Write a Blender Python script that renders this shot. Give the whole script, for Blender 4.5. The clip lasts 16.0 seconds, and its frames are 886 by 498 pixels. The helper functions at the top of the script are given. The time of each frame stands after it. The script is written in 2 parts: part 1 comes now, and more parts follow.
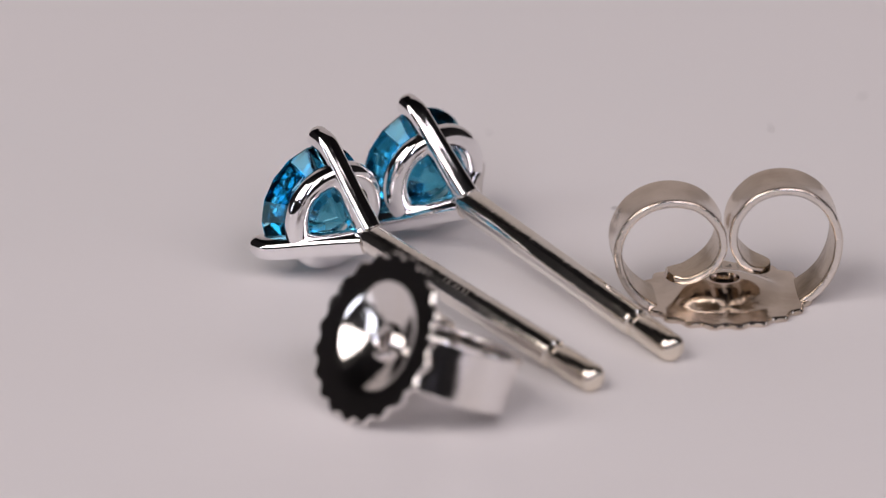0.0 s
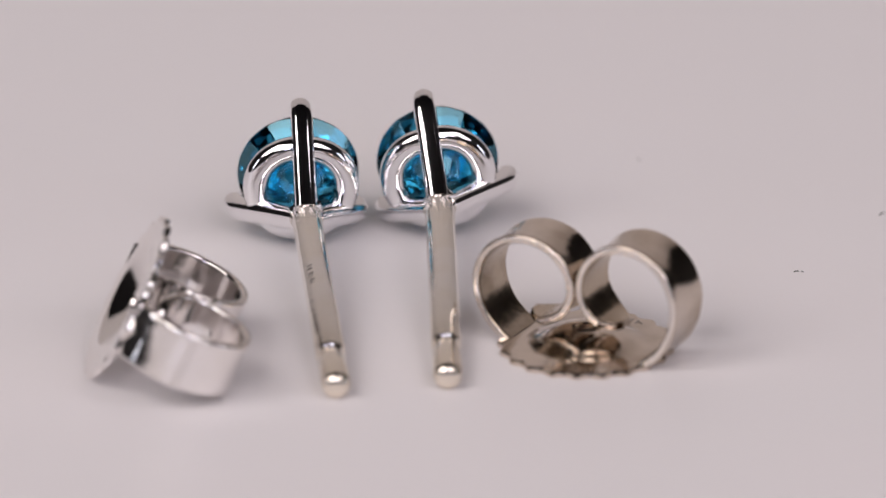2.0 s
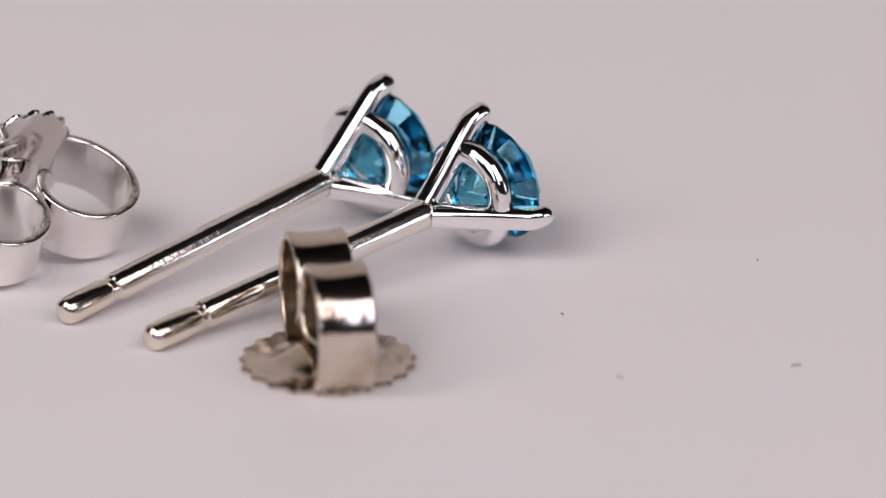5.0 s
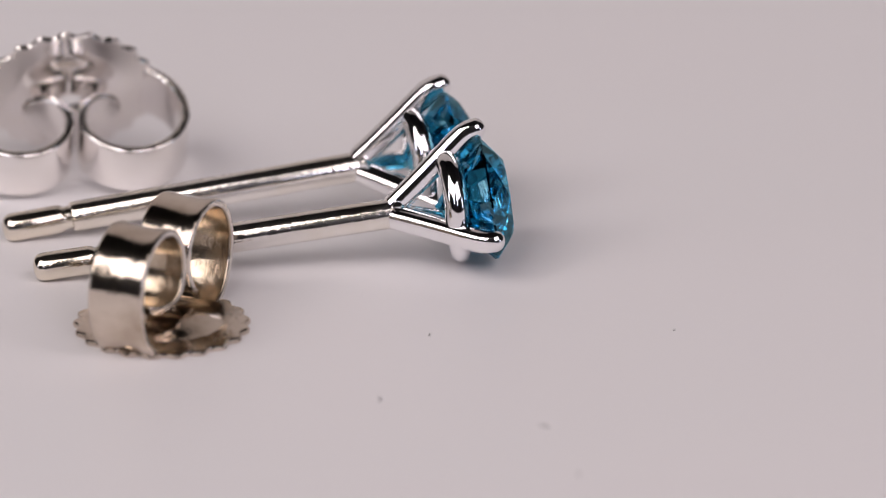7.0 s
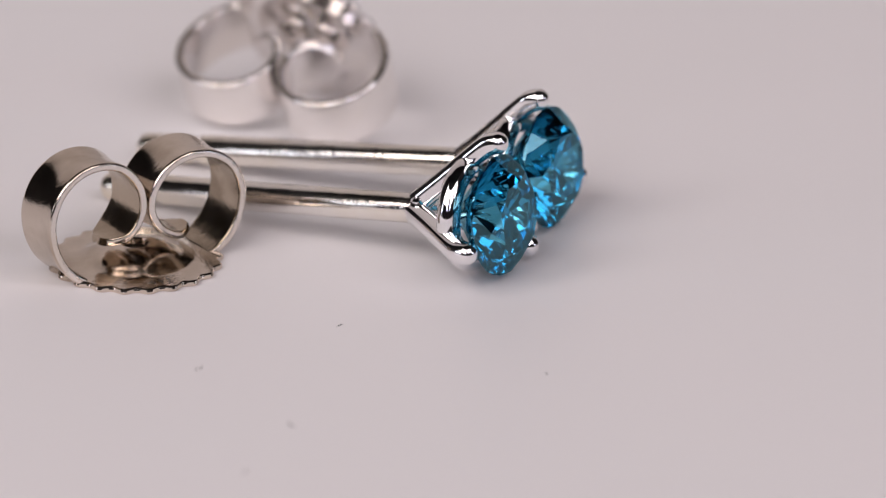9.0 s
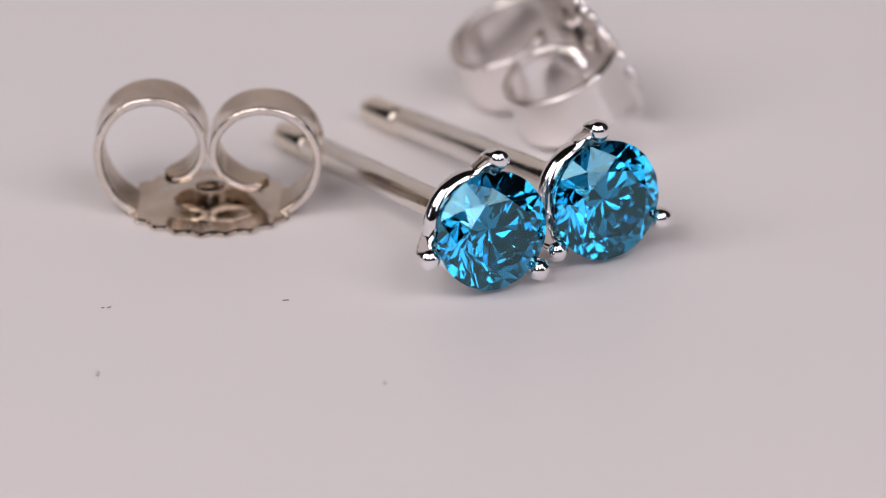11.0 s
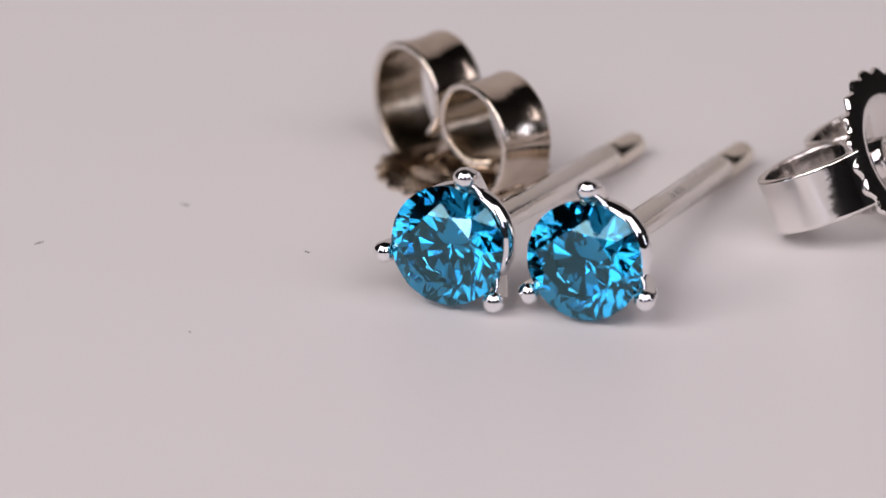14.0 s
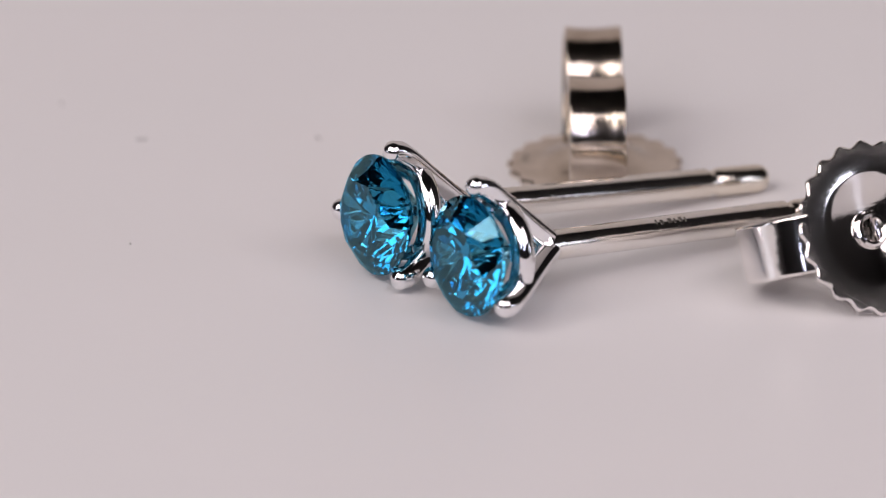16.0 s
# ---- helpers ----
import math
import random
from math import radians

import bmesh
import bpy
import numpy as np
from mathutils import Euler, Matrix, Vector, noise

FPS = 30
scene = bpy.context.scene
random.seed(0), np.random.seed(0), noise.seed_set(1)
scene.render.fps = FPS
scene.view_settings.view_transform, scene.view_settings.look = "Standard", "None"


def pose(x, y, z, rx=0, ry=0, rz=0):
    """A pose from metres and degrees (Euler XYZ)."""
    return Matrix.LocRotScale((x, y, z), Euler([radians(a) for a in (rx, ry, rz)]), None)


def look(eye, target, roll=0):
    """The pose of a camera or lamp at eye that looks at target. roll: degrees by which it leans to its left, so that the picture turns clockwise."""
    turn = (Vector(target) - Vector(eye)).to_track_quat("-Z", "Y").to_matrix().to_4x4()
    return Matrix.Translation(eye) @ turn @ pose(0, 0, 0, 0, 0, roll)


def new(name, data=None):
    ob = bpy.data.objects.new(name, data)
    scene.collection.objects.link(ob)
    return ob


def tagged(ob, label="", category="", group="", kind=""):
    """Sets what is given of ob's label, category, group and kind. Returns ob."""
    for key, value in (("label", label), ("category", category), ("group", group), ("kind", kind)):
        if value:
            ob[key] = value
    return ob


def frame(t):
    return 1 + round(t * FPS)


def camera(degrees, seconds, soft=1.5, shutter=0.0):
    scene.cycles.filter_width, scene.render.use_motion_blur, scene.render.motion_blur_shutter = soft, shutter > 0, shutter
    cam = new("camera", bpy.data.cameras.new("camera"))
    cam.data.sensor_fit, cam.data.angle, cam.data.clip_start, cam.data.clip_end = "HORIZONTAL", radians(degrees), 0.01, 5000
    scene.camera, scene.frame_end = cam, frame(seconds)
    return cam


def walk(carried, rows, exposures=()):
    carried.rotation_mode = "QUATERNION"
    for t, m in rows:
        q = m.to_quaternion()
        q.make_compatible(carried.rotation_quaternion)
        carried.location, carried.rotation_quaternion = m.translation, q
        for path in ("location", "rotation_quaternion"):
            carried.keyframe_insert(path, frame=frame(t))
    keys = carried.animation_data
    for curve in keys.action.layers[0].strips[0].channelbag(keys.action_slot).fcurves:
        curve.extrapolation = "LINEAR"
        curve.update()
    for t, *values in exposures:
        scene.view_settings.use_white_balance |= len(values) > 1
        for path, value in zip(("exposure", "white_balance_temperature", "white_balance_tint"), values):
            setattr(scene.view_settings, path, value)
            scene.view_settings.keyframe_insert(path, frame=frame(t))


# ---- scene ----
MM = 0.001

# camera: a long macro lens that stands still, looking down at the plate
cam = camera(1.735, 16.0, soft=1.2)
EYE = (0.0, -0.8146 * math.cos(radians(21.66)), 0.8146 * math.sin(radians(21.66)))
HOLD = look(EYE, (0, 0, 0), -0.20)
walk(cam, [(0.0, HOLD), (16.0, HOLD)],
     exposures=[(0.0, -0.12), (1.5, -0.05), (2.5, 0.0), (4.2, 0.0), (6.3, -0.02), (7.0, -0.07), (7.5, -0.09), (8.2, -0.05), (10.3, 0.0), (16.0, 0.0)])
cam.data.dof.use_dof = True
cam.data.dof.focus_distance = 0.8118
cam.data.dof.aperture_fstop = 66.0

# light: a pair of soft panels on either side of the camera, weak strips added at the sides, others below
world = bpy.data.worlds.new("studio")
scene.world = world
world.use_nodes = True
world.node_tree.nodes["Background"].inputs[0].default_value = (0.9, 0.93, 1.0, 1)
world.node_tree.nodes["Background"].inputs[1].default_value = 0.04


def softbox(name, eye, target, wide, high, watts, colour):
    lamp = bpy.data.lights.new(name, "AREA")
    lamp.shape, lamp.size, lamp.size_y = "RECTANGLE", wide, high
    lamp.energy, lamp.color = watts, colour
    new(name, lamp).matrix_world = look(eye, target)


def twin_softbox(name, eye, wide, high, watts, colour):
    """Two upright panels side by side with a narrow dark post between them."""
    across = Vector((-eye[1], eye[0], 0)).normalized() * (wide / 4 + 0.010)
    for side in (-1, 1):
        softbox(name, Vector(eye) + across * side, (0, 0, 0), wide / 2 - 0.02, high, watts / 2, colour)


twin_softbox("softbox_left", (-0.293, -0.337, 0.431), 0.54, 0.37, 2.66, (1.0, 0.91, 0.905))
twin_softbox("softbox_right", (0.268, -0.356, 0.431), 0.46, 0.35, 1.44, (1.0, 0.90, 0.94))
# unseen side strips, added to draw thin bright lines along the metal edges
softbox("added_strip_left", (-0.47, -0.17, 0.11), (0, 0, 0), 0.06, 0.13, 0.10, (0.84, 0.86, 1.0))
softbox("added_strip_right", (0.47, -0.17, 0.11), (0, 0, 0), 0.06, 0.13, 0.10, (0.82, 0.84, 1.0))
softbox("front_lamp_left", (-0.12, -0.44, 0.20), (0, 0, 0), 0.03, 0.12, 0.10, (0.72, 0.74, 1.0))
softbox("front_lamp_right", (0.12, -0.44, 0.20), (0, 0, 0), 0.03, 0.12, 0.10, (0.72, 0.74, 1.0))


# ---- materials ----
def nodes_of(name):
    mat = bpy.data.materials.new(name)
    mat.use_nodes = True
    return mat, mat.node_tree, mat.node_tree.nodes["Principled BSDF"]


def metal(name, colour, rough, tint=(0.9, 0.8, 0.62), wear=0.25, bump=0.1, pits=0.25, brush=None, worn=None):
    """Polished white gold: fine scratches, faint warm patches, smudged gloss."""
    mat, tree, bsdf = nodes_of(name)
    n, l = tree.nodes, tree.links
    tex = n.new("ShaderNodeTexCoord")
    big = n.new("ShaderNodeTexNoise")
    big.inputs["Scale"].default_value, big.inputs["Detail"].default_value = 700, 4
    fine = n.new("ShaderNodeTexNoise")
    fine.inputs["Scale"].default_value, fine.inputs["Detail"].default_value = 6000, 6
    l.new(tex.outputs["Object"], big.inputs["Vector"])
    l.new(tex.outputs["Object"], fine.inputs["Vector"])
    ramp = n.new("ShaderNodeMapRange")
    ramp.inputs["From Min"].default_value, ramp.inputs["From Max"].default_value = 0.45, 0.75
    ramp.inputs["To Max"].default_value = wear
    l.new(big.outputs["Fac"], ramp.inputs["Value"])
    mix = n.new("ShaderNodeMix")
    mix.data_type = "RGBA"
    mix.inputs["A"].default_value, mix.inputs["B"].default_value = (*colour, 1), (*tint, 1)
    l.new(ramp.outputs["Result"], mix.inputs["Factor"])
    colour_out = mix.outputs["Result"]
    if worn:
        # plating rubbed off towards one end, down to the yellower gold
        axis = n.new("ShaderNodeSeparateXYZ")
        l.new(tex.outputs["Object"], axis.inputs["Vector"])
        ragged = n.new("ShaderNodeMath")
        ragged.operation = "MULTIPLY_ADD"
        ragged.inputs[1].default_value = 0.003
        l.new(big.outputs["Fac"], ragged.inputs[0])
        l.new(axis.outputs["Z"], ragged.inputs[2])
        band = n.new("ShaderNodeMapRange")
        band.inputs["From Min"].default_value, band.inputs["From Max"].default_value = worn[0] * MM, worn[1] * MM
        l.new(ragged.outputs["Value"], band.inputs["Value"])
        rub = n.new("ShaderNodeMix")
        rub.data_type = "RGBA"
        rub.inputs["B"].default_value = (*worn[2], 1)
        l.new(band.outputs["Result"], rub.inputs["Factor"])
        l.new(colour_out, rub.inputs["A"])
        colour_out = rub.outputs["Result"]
    l.new(colour_out, bsdf.inputs["Base Color"])
    gloss = n.new("ShaderNodeMapRange")
    gloss.inputs["To Min"].default_value, gloss.inputs["To Max"].default_value = rough * 0.5, rough * 1.6
    l.new(fine.outputs["Fac"], gloss.inputs["Value"])
    l.new(gloss.outputs["Result"], bsdf.inputs["Roughness"])
    bsdf.inputs["Metallic"].default_value = 1
    relief = n.new("ShaderNodeBump")
    relief.inputs["Strength"].default_value, relief.inputs["Distance"].default_value = bump, 0.00002
    both = n.new("ShaderNodeMath")
    both.operation = "MULTIPLY_ADD"
    both.inputs[1].default_value = pits
    l.new(fine.outputs["Fac"], both.inputs[0])
    l.new(big.outputs["Fac"], both.inputs[2])
    height = both.outputs["Value"]
    if brush:
        # drawing and polishing marks that run along the metal
        stretch = n.new("ShaderNodeMapping")
        stretch.inputs["Scale"].default_value = brush
        l.new(tex.outputs["Object"], stretch.inputs["Vector"])
        lines = n.new("ShaderNodeTexNoise")
        lines.inputs["Scale"].default_value, lines.inputs["Detail"].default_value = 5000, 3
        l.new(stretch.outputs["Vector"], lines.inputs["Vector"])
        add = n.new("ShaderNodeMath")
        add.operation = "MULTIPLY_ADD"
        add.inputs[1].default_value = 0.5
        l.new(lines.outputs["Fac"], add.inputs[0])
        l.new(height, add.inputs[2])
        height = add.outputs["Value"]
    l.new(height, relief.inputs["Height"])
    l.new(relief.outputs["Normal"], bsdf.inputs["Normal"])
    return mat


BASKET_GOLD = metal("rhodium_white_gold", (0.93, 0.92, 0.93), 0.07, wear=0.05, bump=0.2)
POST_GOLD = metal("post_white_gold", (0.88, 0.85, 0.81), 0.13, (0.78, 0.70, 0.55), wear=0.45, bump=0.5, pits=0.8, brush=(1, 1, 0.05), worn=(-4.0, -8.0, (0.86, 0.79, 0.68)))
CLUTCH_GOLD = metal("warm_white_gold", (0.70, 0.612, 0.525), 0.12, (0.36, 0.28, 0.20), wear=0.7, bump=0.5, pits=0.6, brush=(0.06, 1, 0.06))
CLUTCH_SILVER = metal("bright_white_gold", (0.91, 0.88, 0.86), 0.09, (0.82, 0.74, 0.62), wear=0.2, bump=0.3, brush=(0.06, 1, 0.06))
CUT_GOLD = metal("cut_edge_gold", (0.80, 0.75, 0.70), 0.22, (0.72, 0.62, 0.48), wear=0.4, bump=0.9, pits=1.2)
# darker, browner and rougher gold for the inside of the upright clutch's loops
BROWN_GOLD = metal("brown_gold", (0.55, 0.46, 0.36), 0.20, (0.16, 0.11, 0.06), wear=0.9, bump=0.7, pits=0.6, brush=(0.06, 1, 0.06))
ENGRAVING = metal("engraved_groove", (0.32, 0.30, 0.28), 0.35)


def gem():
    """Blue stone: clear glass that takes on colour at every bounce."""
    mat = bpy.data.materials.new("blue_brilliant")
    mat.use_nodes = True
    n, l = mat.node_tree.nodes, mat.node_tree.links
    n.clear()
    tex = n.new("ShaderNodeTexCoord")
    cloud = n.new("ShaderNodeTexNoise")
    cloud.inputs["Scale"].default_value = 900
    l.new(tex.outputs["Object"], cloud.inputs["Vector"])
    mix = n.new("ShaderNodeMix")
    mix.data_type = "RGBA"
    mix.inputs["A"].default_value, mix.inputs["B"].default_value = (0.31, 0.705, 0.85, 1), (0.39, 0.765, 0.885, 1)
    l.new(cloud.outputs["Fac"], mix.inputs["Factor"])
    glass = n.new("ShaderNodeBsdfGlass")
    glass.inputs["Roughness"].default_value, glass.inputs["IOR"].default_value = 0.0, 2.34
    l.new(mix.outputs["Result"], glass.inputs["Color"])
    l.new(glass.outputs["BSDF"], n.new("ShaderNodeOutputMaterial").inputs["Surface"])
    return mat


GEM = gem()


def paper():
    mat, tree, bsdf = nodes_of("white_sheet")
    n, l = tree.nodes, tree.links
    tex = n.new("ShaderNodeTexCoord")
    blot = n.new("ShaderNodeTexNoise")
    blot.inputs["Scale"].default_value, blot.inputs["Detail"].default_value = 90, 3
    grain = n.new("ShaderNodeTexNoise")
    grain.inputs["Scale"].default_value, grain.inputs["Detail"].default_value = 2200, 5
    l.new(tex.outputs["Object"], blot.inputs["Vector"])
    l.new(tex.outputs["Object"], grain.inputs["Vector"])
    mix = n.new("ShaderNodeMix")
    mix.data_type = "RGBA"
    mix.inputs["A"].default_value, mix.inputs["B"].default_value = (0.80, 0.765, 0.77, 1), (0.775, 0.76, 0.765, 1)
    l.new(blot.outputs["Fac"], mix.inputs["Factor"])
    l.new(mix.outputs["Result"], bsdf.inputs["Base Color"])
    bsdf.inputs["Roughness"].default_value = 0.42
    bsdf.inputs["Specular IOR Level"].default_value = 0.35
    relief = n.new("ShaderNodeBump")
    relief.inputs["Strength"].default_value, relief.inputs["Distance"].default_value = 0.12, 0.00003
    l.new(grain.outputs["Fac"], relief.inputs["Height"])
    l.new(relief.outputs["Normal"], bsdf.inputs["Normal"])
    return mat


def plaster(name, colour):
    mat, tree, bsdf = nodes_of(name)
    n, l = tree.nodes, tree.links
    noise_tex = n.new("ShaderNodeTexNoise")
    noise_tex.inputs["Scale"].default_value = 6
    mix = n.new("ShaderNodeMix")
    mix.data_type = "RGBA"
    mix.inputs["A"].default_value = (*colour, 1)
    mix.inputs["B"].default_value = (*[c * 0.85 for c in colour], 1)
    l.new(noise_tex.outputs["Fac"], mix.inputs["Factor"])
    l.new(mix.outputs["Result"], bsdf.inputs["Base Color"])
    bsdf.inputs["Roughness"].default_value = 0.9
    return mat


SHEET = paper()
WALL_LIGHT = plaster("pale_wall", (0.82, 0.77, 0.73))
WALL_DARK = plaster("dark_wall", (0.09, 0.085, 0.085))
LINT = plaster("grey_lint", (0.19, 0.19, 0.18))


# ---- building helpers ----
def mesh_of(name, bm, material, smooth=True):
    bmesh.ops.recalc_face_normals(bm, faces=bm.faces)
    bmesh.ops.scale(bm, vec=(MM, MM, MM), verts=bm.verts)
    for face in bm.faces:
        face.smooth = smooth
    me = bpy.data.meshes.new(name)
    bm.to_mesh(me)
    bm.free()
    me.materials.append(material)
    if smooth:
        me.set_sharp_from_angle(angle=radians(32))
    return me


def part(name, bm, material, parent, label="", smooth=True):
    ob = new(name, mesh_of(name, bm, material, smooth))
    ob.parent = parent
    return tagged(ob, label)


def bevel_sharp(bm, width, segments=2, limit=35):
    edges = [e for e in bm.edges if len(e.link_faces) == 2 and e.calc_face_angle(0) > radians(limit)]
    bmesh.ops.bevel(bm, geom=edges, offset=width, segments=segments, profile=0.6, affect="EDGES")


def lathe(profile, steps=48, rim=None):
    """A closed outline of (radius, height) turned round z; rim(radius, angle) may shape it."""
    bm = bmesh.new()
    rings = []
    for k in range(steps):
        a = 2 * math.pi * k / steps
        ring = []
        for radius, height in profile:
            rr, hh = rim(radius, height, a) if rim else (radius, height)
            ring.append(bm.verts.new((rr * math.cos(a), rr * math.sin(a), hh)))
        rings.append(ring)
    m = len(profile)
    for k in range(steps):
        p, q = rings[k], rings[(k + 1) % steps]
        for i in range(m):
            bm.faces.new((p[i], p[(i + 1) % m], q[(i + 1) % m], q[i]))
    return bm


def tube(points, radii, sides=18, closed=False, squash=1.0, square=None):
    """A bar along points with its own radius at each, round or, by square, with flattened faces."""
    bm = bmesh.new()
    pts = [Vector(p) for p in points]
    rows = []
    n = len(pts)
    for i, p in enumerate(pts):
        if closed:
            t = pts[(i + 1) % n] - pts[i - 1]
        else:
            t = pts[min(i + 1, n - 1)] - pts[max(i - 1, 0)]
        t.normalize()
        side = t.cross(Vector((0, 0, 1)))
        if side.length < 0.05:
            side = Vector((1, 0, 0))
        side.normalize()
        up = side.cross(t)
        power = 2 / square[i] if square else 1
        bent = lambda w: math.copysign(abs(w) ** power, w)
        rows.append([bm.verts.new(p + (side * bent(math.cos(a)) * squash + up * bent(math.sin(a))) * radii[i])
                     for a in (2 * math.pi * (k + 0.5) / sides for k in range(sides))])
    for i in range(n if closed else n - 1):
        p, q = rows[i], rows[(i + 1) % n]
        for k in range(sides):
            bm.faces.new((p[k], p[(k + 1) % sides], q[(k + 1) % sides], q[k]))
    if not closed:
        bm.faces.new(rows[0])
        bm.faces.new(rows[-1])
    return bm


def bezier(points, steps):
    """A smooth line through points (Catmull-Rom)."""
    pts = [Vector(p) for p in points]
    pts = [pts[0] * 2 - pts[1]] + pts + [pts[-1] * 2 - pts[-2]]
    line = []
    for i in range(1, len(pts) - 2):
        a, b, c, d = pts[i - 1:i + 3]
        for k in range(steps):
            s = k / steps
            line.append(0.5 * (2 * b + (c - a) * s + (2 * a - 5 * b + 4 * c - d) * s * s + (3 * b - a - 3 * c + d) * s ** 3))
    line.append(pts[-2])
    return line


# ---- setting: white plate that turns, plain room around it ----
def plate():
    bm = bmesh.new()
    bmesh.ops.create_circle(bm, cap_ends=True, radius=300, segments=96)
    out = bmesh.ops.extrude_face_region(bm, geom=bm.faces[:])
    bmesh.ops.translate(bm, vec=(0, 0, -4), verts=[v for v in out["geom"] if isinstance(v, bmesh.types.BMVert)])
    ob = new("turntable_plate", mesh_of("turntable_plate", bm, SHEET, False))
    return tagged(ob, "plain off-white turning display surface with faint paper grain", "turntable", kind="structure")


def slab(name, lo, hi, material, label, category):
    bm = bmesh.new()
    bmesh.ops.create_cube(bm, size=1)
    for v in bm.verts:
        v.co = Vector([(lo[i] + hi[i]) / 2 + v.co[i] * (hi[i] - lo[i]) for i in range(3)])
    return tagged(new(name, mesh_of(name, bm, material, False)), label, category, kind="structure")


PLATE = plate()
slab("floor", (-1000, -1000, -60), (1000, 1000, -5), WALL_DARK, "dark matt table surface under the plate", "floor")
slab("wall_north", (-410, 380, -60), (400, 420, 640), WALL_LIGHT, "plain pale beige backdrop", "wall")
slab("wall_north_upper", (-1000, 1000, -60), (1000, 1040, 1400), WALL_DARK, "plain dark wall", "wall")
slab("wall_south", (-1000, -1040, -60), (1000, -1000, 1400), WALL_DARK, "plain dark wall", "wall")
slab("wall_east", (1000, -1040, -60), (1040, 1040, 1400), WALL_DARK, "plain dark wall", "wall")
slab("wall_west", (-1040, -1040, -60), (-1000, 1040, 1400), WALL_DARK, "plain dark wall", "wall")
slab("ceiling", (-1040, -1040, 1400), (1040, 1040, 1440), WALL_DARK, "plain dark ceiling", "ceiling")


# ---- stud earrings ----
GIRDLE = 1.69


def brilliant(girdle, turn):
    """A round brilliant: table, stars, kites, upper and lower girdle facets, pavilion mains."""
    bm = bmesh.new()
    crown, pavilion, half = 0.31, 0.86, 0.03
    ring = lambda r, z, first, n: [bm.verts.new((girdle * r * math.cos(first + 2 * math.pi * k / n + turn),
                                                 girdle * r * math.sin(first + 2 * math.pi * k / n + turn), girdle * z)) for k in range(n)]
    e = math.pi / 8
    table = ring(0.60, half + crown, 0, 8)
    star = ring(0.78, half + crown * 0.66, e, 8)
    top = ring(1.0, half, 0, 16)
    low = ring(1.0, -half, 0, 16)
    main = ring(0.23, -half - pavilion * 0.7875, e, 8)
    culet = bm.verts.new((0, 0, -girdle * (half + pavilion)))
    bm.faces.new(table)
    arcs = {}

    def arc(apex, ring_here, ring_other, g, side):
        """Points of the round girdle in the plane of one girdle facet."""
        a, b = ring_here[g].co, ring_here[(g + 1) % 16].co
        n = (a - apex.co).cross(b - apex.co)
        made = []
        for i in (1, 2, 3):
            w = 2 * math.pi * (g + i / 4) / 16 + turn
            x, y = girdle * math.cos(w), girdle * math.sin(w)
            made.append(bm.verts.new((x, y, apex.co.z - (n.x * (x - apex.co.x) + n.y * (y - apex.co.y)) / n.z)))
        arcs[(g, side)] = made
        return made

    for k in range(8):
        j = (k + 1) % 8
        g0, g1, g2 = 2 * k, 2 * k + 1, (2 * k + 2) % 16
        bm.faces.new((table[k], star[k], table[j]))
        bm.faces.new((table[k], star[k - 1], top[g0], star[k]))
        bm.faces.new((star[k], top[g0], *arc(star[k], top, low, g0, 0), top[g1]))
        bm.faces.new((star[k], top[g1], *arc(star[k], top, low, g1, 0), top[g2]))
        bm.faces.new((main[k], low[g1], *arc(main[k], low, top, g0, 1)[::-1], low[g0]))
        bm.faces.new((main[k], low[g2], *arc(main[k], low, top, g1, 1)[::-1], low[g1]))
        bm.faces.new((culet, main[k], low[g0], main[k - 1]))
    for k in range(16):
        j = (k + 1) % 16
        over, under = [top[k], *arcs[(k, 0)], top[j]], [low[k], *arcs[(k, 1)], low[j]]
        for a, b, c, d in zip(over, over[1:], under[1:], under):
            bm.faces.new((a, d, c, b))
    return bm


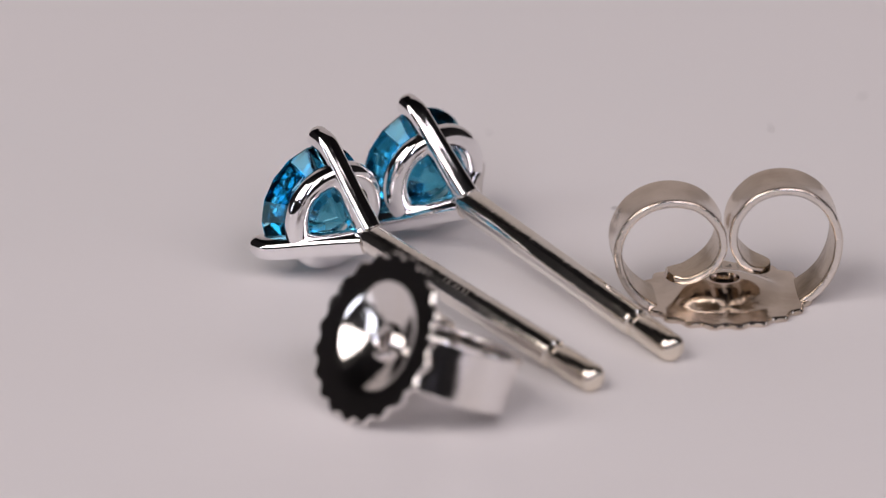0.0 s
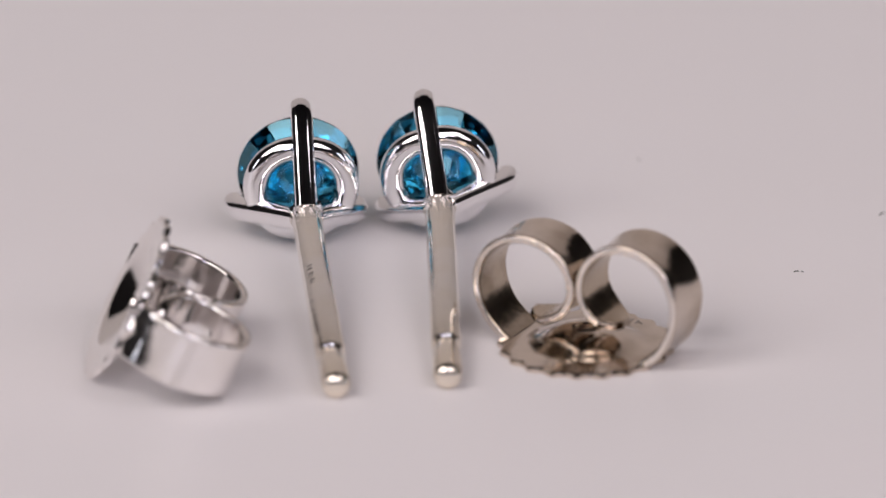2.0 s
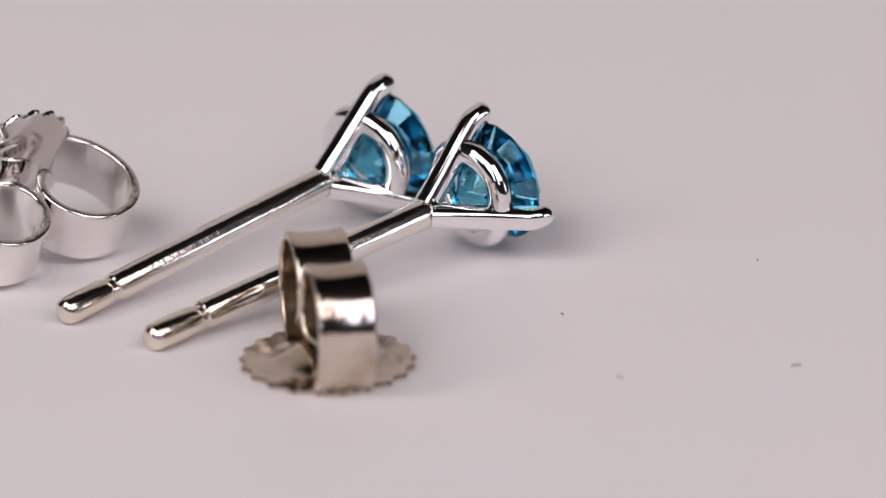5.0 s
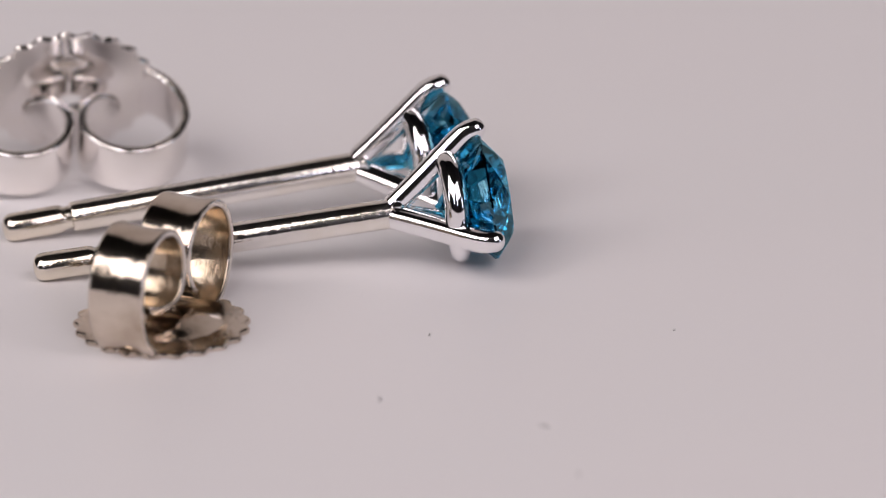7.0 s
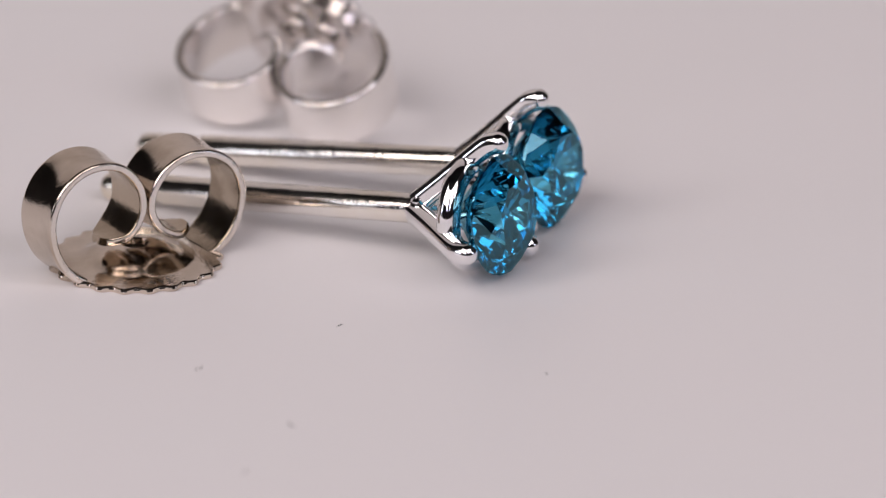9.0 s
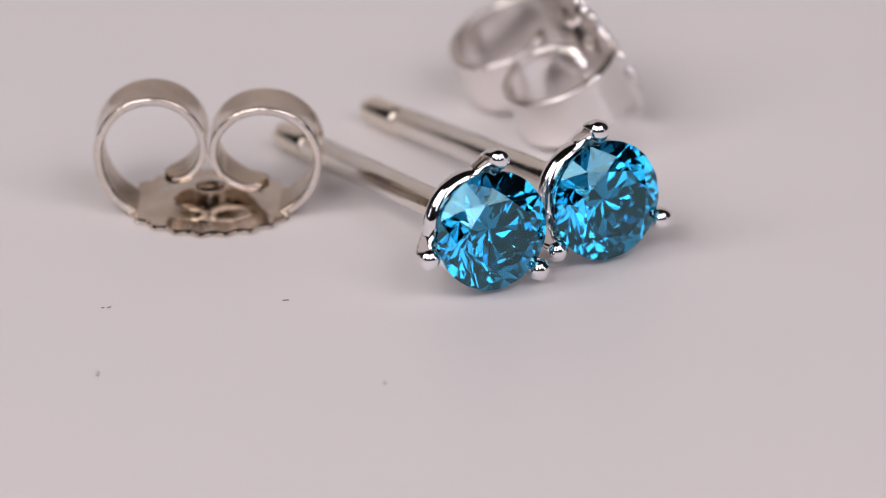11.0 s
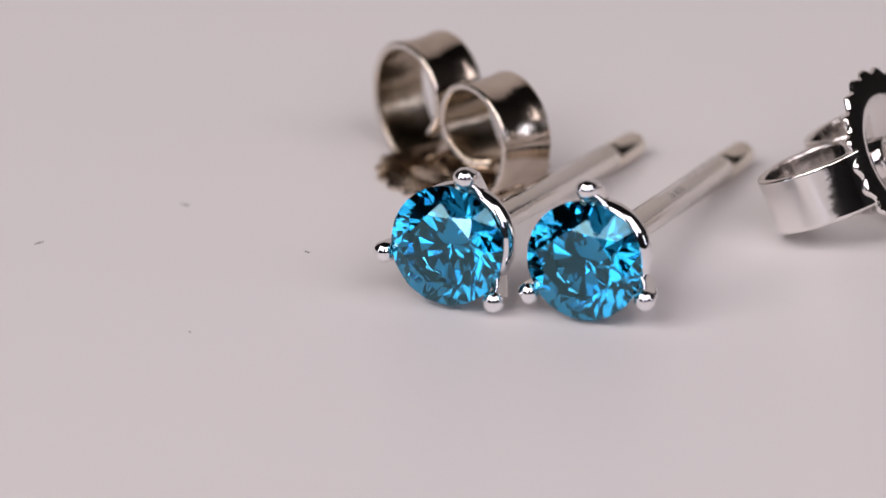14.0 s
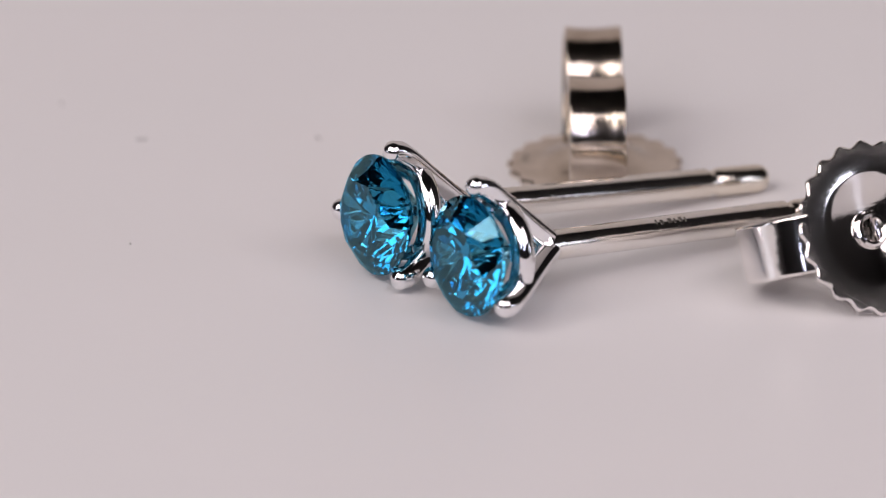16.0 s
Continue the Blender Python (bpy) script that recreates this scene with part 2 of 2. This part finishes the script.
def stud(pose_matrix, leans, facet, label, stamp):
    """Three-prong stud. Local +z runs from the post's foot out through the stone."""
    thing = new("stud_earring")
    roll = sum(leans) / 3
    thing.empty_display_size = 0.001
    # post with a friction notch and a domed end
    prof = [(-0.02, 0.42), (-8.14, 0.42), (-8.20, 0.40), (-8.24, 0.33), (-8.40, 0.32), (-8.48, 0.37),
            (-8.60, 0.40), (-9.20, 0.40), (-9.86, 0.40), (-10.0, 0.37), (-10.10, 0.29), (-10.15, 0.16), (-10.16, 0.02)]
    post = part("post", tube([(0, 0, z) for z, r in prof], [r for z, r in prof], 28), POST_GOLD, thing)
    # worn maker's stamp on the post: plain bars
    if stamp:
        for k, (dz, w) in enumerate(((0.0, 0.05), (0.16, 0.11), (0.36, 0.05), (0.52, 0.12), (0.80, 0.10), (0.98, 0.05))):
            bm = bmesh.new()
            bmesh.ops.create_cube(bm, size=1)
            for v in bm.verts:
                v.co = Vector((v.co.x * 0.16, 0.418 + v.co.y * 0.010, -4.6 + dz + v.co.z * w))
            bmesh.ops.rotate(bm, cent=(0, 0, 0), matrix=Matrix.Rotation(radians(-32 + 3 * (k % 2)), 3, "Z"), verts=bm.verts)
            part("stamp", bm, ENGRAVING, post, "worn engraved maker's stamp")
    # knuckle where the prongs meet the post
    knot = lathe([(0.0, -0.10), (0.40, -0.09), (0.45, -0.06), (0.47, -0.01), (0.48, 0.05), (0.47, 0.12), (0.44, 0.20), (0.37, 0.27), (0.22, 0.34), (0.0, 0.36)], 36)
    for v in knot.verts:
        lump = noise.noise(Vector(v.co) * 3.2 + Vector((roll, 0, 0))) * 0.11 + noise.noise(Vector(v.co) * 9.0) * 0.06
        v.co += Vector((v.co.x, v.co.y, 0)).normalized() * lump
    part("collar", knot, BASKET_GOLD, thing, "lumpy solder joint")
    line = bezier([(0.20, 0, -0.02), (0.62, 0, 0.55), (1.14, 0, 1.22), (1.66, 0, 1.87), (1.92, 0, 2.24), (2.00, 0, 2.55)], 6)
    rad = []
    for i, p in enumerate(line):
        rad.append(0.32 - 0.01 * i / len(line))
    flat = [3.0 - 1.0 * max(0, i / len(line) - 0.75) / 0.25 for i in range(len(line))] + [2.0] * 7
    for k in range(7):
        a = (k + 1) / 7 * math.pi / 2
        line.append(Vector((2.0 + 0.03 * math.sin(a), 0, 2.52 + 0.31 * math.sin(a))))
        rad.append(0.32 * max(math.cos(a), 0.06))
    for k in range(3):
        turn = Matrix.Rotation(radians(90 + 120 * k + leans[k]), 4, "Z")
        part("prong", tube([turn @ p for p in line], rad, 24, square=flat), BASKET_GOLD, thing)
    # gallery: three arches between the prongs
    for k in range(3):
        pts, rr = [], []
        for i in range(19):
            s = i / 18
            a = radians(90 + 120 * k + roll + 4 + 112 * s)
            bow = math.sin(math.pi * s)
            R = 1.24 + 0.04 * bow
            pts.append((R * math.cos(a), R * math.sin(a), 1.58 + 0.09 * bow ** 0.8))
            rr.append(0.33)
        part("gallery_arch", tube(pts, rr, 20, squash=1.08), BASKET_GOLD, thing)
    stone = part("gemstone", brilliant(GIRDLE, radians(roll + facet)), GEM, thing, "faceted round brilliant vivid blue stone", False)
    stone.location = (0, 0, 2.62 * MM)
    thing.matrix_world = pose_matrix
    return tagged(thing, label, "earring", "pair of stud earrings")


def along(tip, head):
    """Pose of a stud from the middle of its post's end and of its prong plane, both in millimetres."""
    tip, head = Vector(tip), Vector(head)
    z = (head - tip).normalized()
    x = Vector((0, 0, 1)).cross(z).normalized()
    m = Matrix((x, z.cross(x), z)).transposed().to_4x4()
    m.translation = (tip + z * 9.9) * MM
    return m


STUD_A = stud(along((4.08, -10.66, 0.39), (-3.79, -0.80, 1.86)), (1.4, 5.1, 3.0), 11,
              "polished white gold three-prong stud with round blue stone", True)
STUD_B = stud(along((6.28, -8.43, 0.39), (-0.89, 1.88, 1.89)), (-11.0, -15.7, -14.5), -5,
              "polished white gold three-prong stud with round blue stone", False)


# ---- butterfly clutches ----
def toothed(teeth, depth):
    def rim(r, z, a):
        if r < 2.3:
            return r, z
        s = math.cos(teeth * a)
        return r + depth * 0.5 * s, z
    return rim


def strip(line, width, thick, dish):
    """A bent flat band along points in the xz plane, width across y."""
    bm = bmesh.new()
    rows = []
    n = len(line)
    for i, p in enumerate(line):
        t = (line[min(i + 1, n - 1)] - line[max(i - 1, 0)]).normalized()
        out = Vector((t.z, 0, -t.x))
        w = width(i / (n - 1)) / 2
        b, h = 0.075, thick / 2
        side = [(w - b + b * math.sin(q), -h + b - b * math.cos(q)) for q in (0, 0.52, 1.05, 1.57)]
        side += [(w - b + b * math.cos(q), h - b + b * math.sin(q)) for q in (0, 0.52, 1.05, 1.57)]
        flat = [(u * (w - b - 0.03), h - dish * (1 - u * u)) for u in (1, 0.6, 0.2, -0.2, -0.6, -1)]
        back = [(-u * (w - b - 0.03), -h - 0.015 * (1 - u * u)) for u in (1, 0.6, 0.2, -0.2, -0.6, -1)]
        sect = side + flat + [(-y, v) for y, v in side[::-1]] + back
        rows.append([bm.verts.new(p + out * h + Vector((0, y, 0))) for y, h in sect])
    for p, q in zip(rows, rows[1:]):
        m = len(p)
        for k in range(m):
            bm.faces.new((p[k], p[(k + 1) % m], q[(k + 1) % m], q[k]))
    bm.faces.new(rows[0])
    bm.faces.new(rows[-1])
    return bm


def clutch(pose_matrix, gold, label, loops=(1.0, 1.0), bend=0.0, ends=(256, 256), dish=0.055, inside=None):
    """Earring back: toothed dished disc, two wings that curl into loops. Local z is up from the disc, x along the loops."""
    thing = new("earring_back")
    thing.empty_display_size = 0.001
    prof = [(2.34, 0.0), (2.38, 0.03), (2.40, 0.09), (2.38, 0.15), (2.34, 0.18), (2.24, 0.18), (1.72, 0.19), (1.58, 0.22), (1.40, 0.30), (0.95, 0.50), (0.55, 0.62), (0.42, 0.62),
            (0.38, 0.46), (0.55, 0.42), (0.95, 0.30), (1.40, 0.10), (1.58, 0.02), (1.72, 0.0), (2.24, 0.0)]
    disc = part("disc", lathe(prof, 252, toothed(21, 0.15)), gold, thing)
    # short rolled sleeve round the hole, on the hollow side
    part("hub", lathe([(0.44, 0.52), (0.52, 0.46), (0.53, 0.38), (0.50, 0.32), (0.43, 0.29), (0.36, 0.31), (0.32, 0.37), (0.33, 0.46), (0.38, 0.52)], 40), gold, disc)
    for x, y, w, h in ((0.10, 1.96, 0.05, 0.26), (0.30, 1.94, 0.16, 0.05), (0.36, 1.98, 0.05, 0.24), (0.56, 1.92, 0.05, 0.24), (0.68, 1.90, 0.14, 0.05)):
        bm = bmesh.new()
        bmesh.ops.create_cube(bm, size=1)
        for v in bm.verts:
            v.co = Vector((x + v.co.x * w, y + v.co.y * h, 0.186 + v.co.z * 0.012))
        part("stamp", bm, ENGRAVING, disc, "worn engraved purity stamp")
    for side, grow, end in zip((1, -1), loops, ends):
        cx, cz = 1.62 - 1.6 * max(0, 1 - grow), 1.92 * grow
        coil = ((-76, 1.88), (-62, 1.77), (-45, 1.66), (-22, 1.54), (5, 1.47), (35, 1.42), (65, 1.39), (95, 1.39), (125, 1.43), (155, 1.46),
                (180, 1.45), (200, 1.38), (218, 1.29), (200 + (end - 200) * 0.6, 1.20), (200 + (end - 200) * 0.85, 1.11), (end, 1.05))
        pts = [(cx + r * math.cos(radians(a)), 0, cz + r * grow * math.sin(radians(a))) for a, r in coil]
        bm = strip(bezier(pts, 6), lambda s: 1.66 - 0.06 * math.sin(math.pi * s) - 1.25 * max(0, (s - 0.76) / 0.24) ** 1.5, 0.235, dish)
        for v in bm.verts:
            v.co.x *= side
        bmesh.ops.recalc_face_normals(bm, faces=bm.faces)
        bmesh.ops.rotate(bm, cent=(0, 0, 0.1), matrix=Matrix.Rotation(radians(bend), 3, "X"), verts=bm.verts)
        wing = part("wing", bm, gold, thing)
        # sawn edges of the band are rougher than its faces, its inside may be duller and browner
        wing.data.materials.append(CUT_GOLD)
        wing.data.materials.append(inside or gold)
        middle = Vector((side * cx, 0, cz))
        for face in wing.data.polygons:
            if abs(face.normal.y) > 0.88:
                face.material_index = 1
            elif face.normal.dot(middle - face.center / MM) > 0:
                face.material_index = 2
    thing.matrix_world = pose_matrix
    return tagged(thing, label, "earring back", "pair of earring backs")


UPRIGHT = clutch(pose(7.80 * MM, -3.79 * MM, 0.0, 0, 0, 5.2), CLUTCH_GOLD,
                 "warm white gold butterfly earring back standing on its disc", (1.035, 0.96), ends=(250, 274), inside=BROWN_GOLD)


def lying(centre, turn, droop):
    """Pose of a clutch on its side: azimuth of its axis and how far it points down, in degrees."""
    n = Vector((math.cos(radians(turn)) * math.cos(radians(droop)), math.sin(radians(turn)) * math.cos(radians(droop)), -math.sin(radians(droop))))
    x = Vector((math.sin(radians(turn)), -math.cos(radians(turn)), 0))
    m = Matrix((x, n.cross(x), n)).transposed().to_4x4()
    m.translation = Vector(centre) * MM
    return m


TOPPLED = clutch(lying((-1.88, -12.20, 2.23), 35.0, 28.1), CLUTCH_SILVER,
                 "bright white gold butterfly earring back lying on its side", bend=4.5, dish=0.012)


# ---- specks of lint on the plate ----
def speck(x, y, length, turn):
    pts = bezier([(-length / 2, 0, 0.016), (-length * 0.1, length * 0.12, 0.03), (length / 2, -length * 0.05, 0.016)], 4)
    ob = new("lint_speck", mesh_of("lint_speck", tube(pts, [0.015] * len(pts), 6), LINT))
    ob.matrix_world = pose(x * MM, y * MM, 0, 0, 0, turn)
    return tagged(ob, "tiny dark grey lint fibre on the white surface", "lint", "lint specks")


SPECKS = [speck(4.80, 3.00, 0.17, 20), speck(9.60, 4.10, 0.15, 60), speck(9.76, 4.16, 0.08, 10), speck(9.25, 9.05, 0.3, 100),
          speck(1.30, 8.80, 0.08, 10), speck(11.85, 11.5, 0.2, 40)]


# ---- the turning of the plate and all that lies on it ----
def motions():
    turns = [
        (0, 0.00, 0.00, 0.00),
        (0.5, -8.20, 0.24, -0.06),
        (1, -16.49, 0.05, -0.14),
        (1.5, -25.25, -0.33, -0.21),
        (2, -33.59, -0.45, 0.07),
        (2.5, -41.82, -0.39, 0.16),
        (3, -50.17, -0.16, 0.14),
        (3.5, -58.96, 0.12, 0.05),
        (4.2, -70.96, 0.22, -0.19),
        (6.3, -106.90, -0.78, -0.85),
        (7, -118.80, -0.70, -0.80),
        (7.5, -127.60, -0.26, -0.76),
        (8.2, -140.20, -0.13, -0.77),
        (10.3, -175.50, 0.53, -1.21),
        (11, -187.19, 0.77, -1.47),
        (11.5, -196.18, 0.94, -1.63),
        (12, -205.10, 1.02, -1.83),
        (12.5, -213.31, 1.11, -2.03),
        (13, -221.82, 1.14, -2.28),
        (13.5, -230.78, 1.20, -2.56),
        (14, -239.55, 1.24, -2.85),
        (14.5, -247.93, 1.16, -3.09),
        (15, -256.46, 0.54, -2.58),
        (15.5, -264.98, 0.20, -1.86),
        (16, -273.66, -0.01, -1.43),
    ]

    def at(t):
        i = max(k for k in range(len(turns) - 1) if turns[k][0] <= t + 1e-6)
        a, b = turns[i], turns[i + 1]
        p, q = turns[max(i - 1, 0)], turns[min(i + 2, len(turns) - 1)]
        h = b[0] - a[0]
        s = (t - a[0]) / h
        row = []
        for c in (1, 2, 3):
            va = (b[c] - p[c]) / (b[0] - p[0]) * h
            vb = (q[c] - a[c]) / (q[0] - a[0]) * h
            row.append((2 * s ** 3 - 3 * s * s + 1) * a[c] + (s ** 3 - 2 * s * s + s) * va + (3 * s * s - 2 * s ** 3) * b[c] + (s ** 3 - s * s) * vb)
        return pose(row[1] * MM, row[2] * MM, 0, 0, 0, row[0])

    for thing in (PLATE, STUD_A, STUD_B, UPRIGHT, TOPPLED, *SPECKS):
        home = thing.matrix_basis.copy()
        walk(thing, [(k / 4, at(k / 4) @ home) for k in range(65)])


motions()
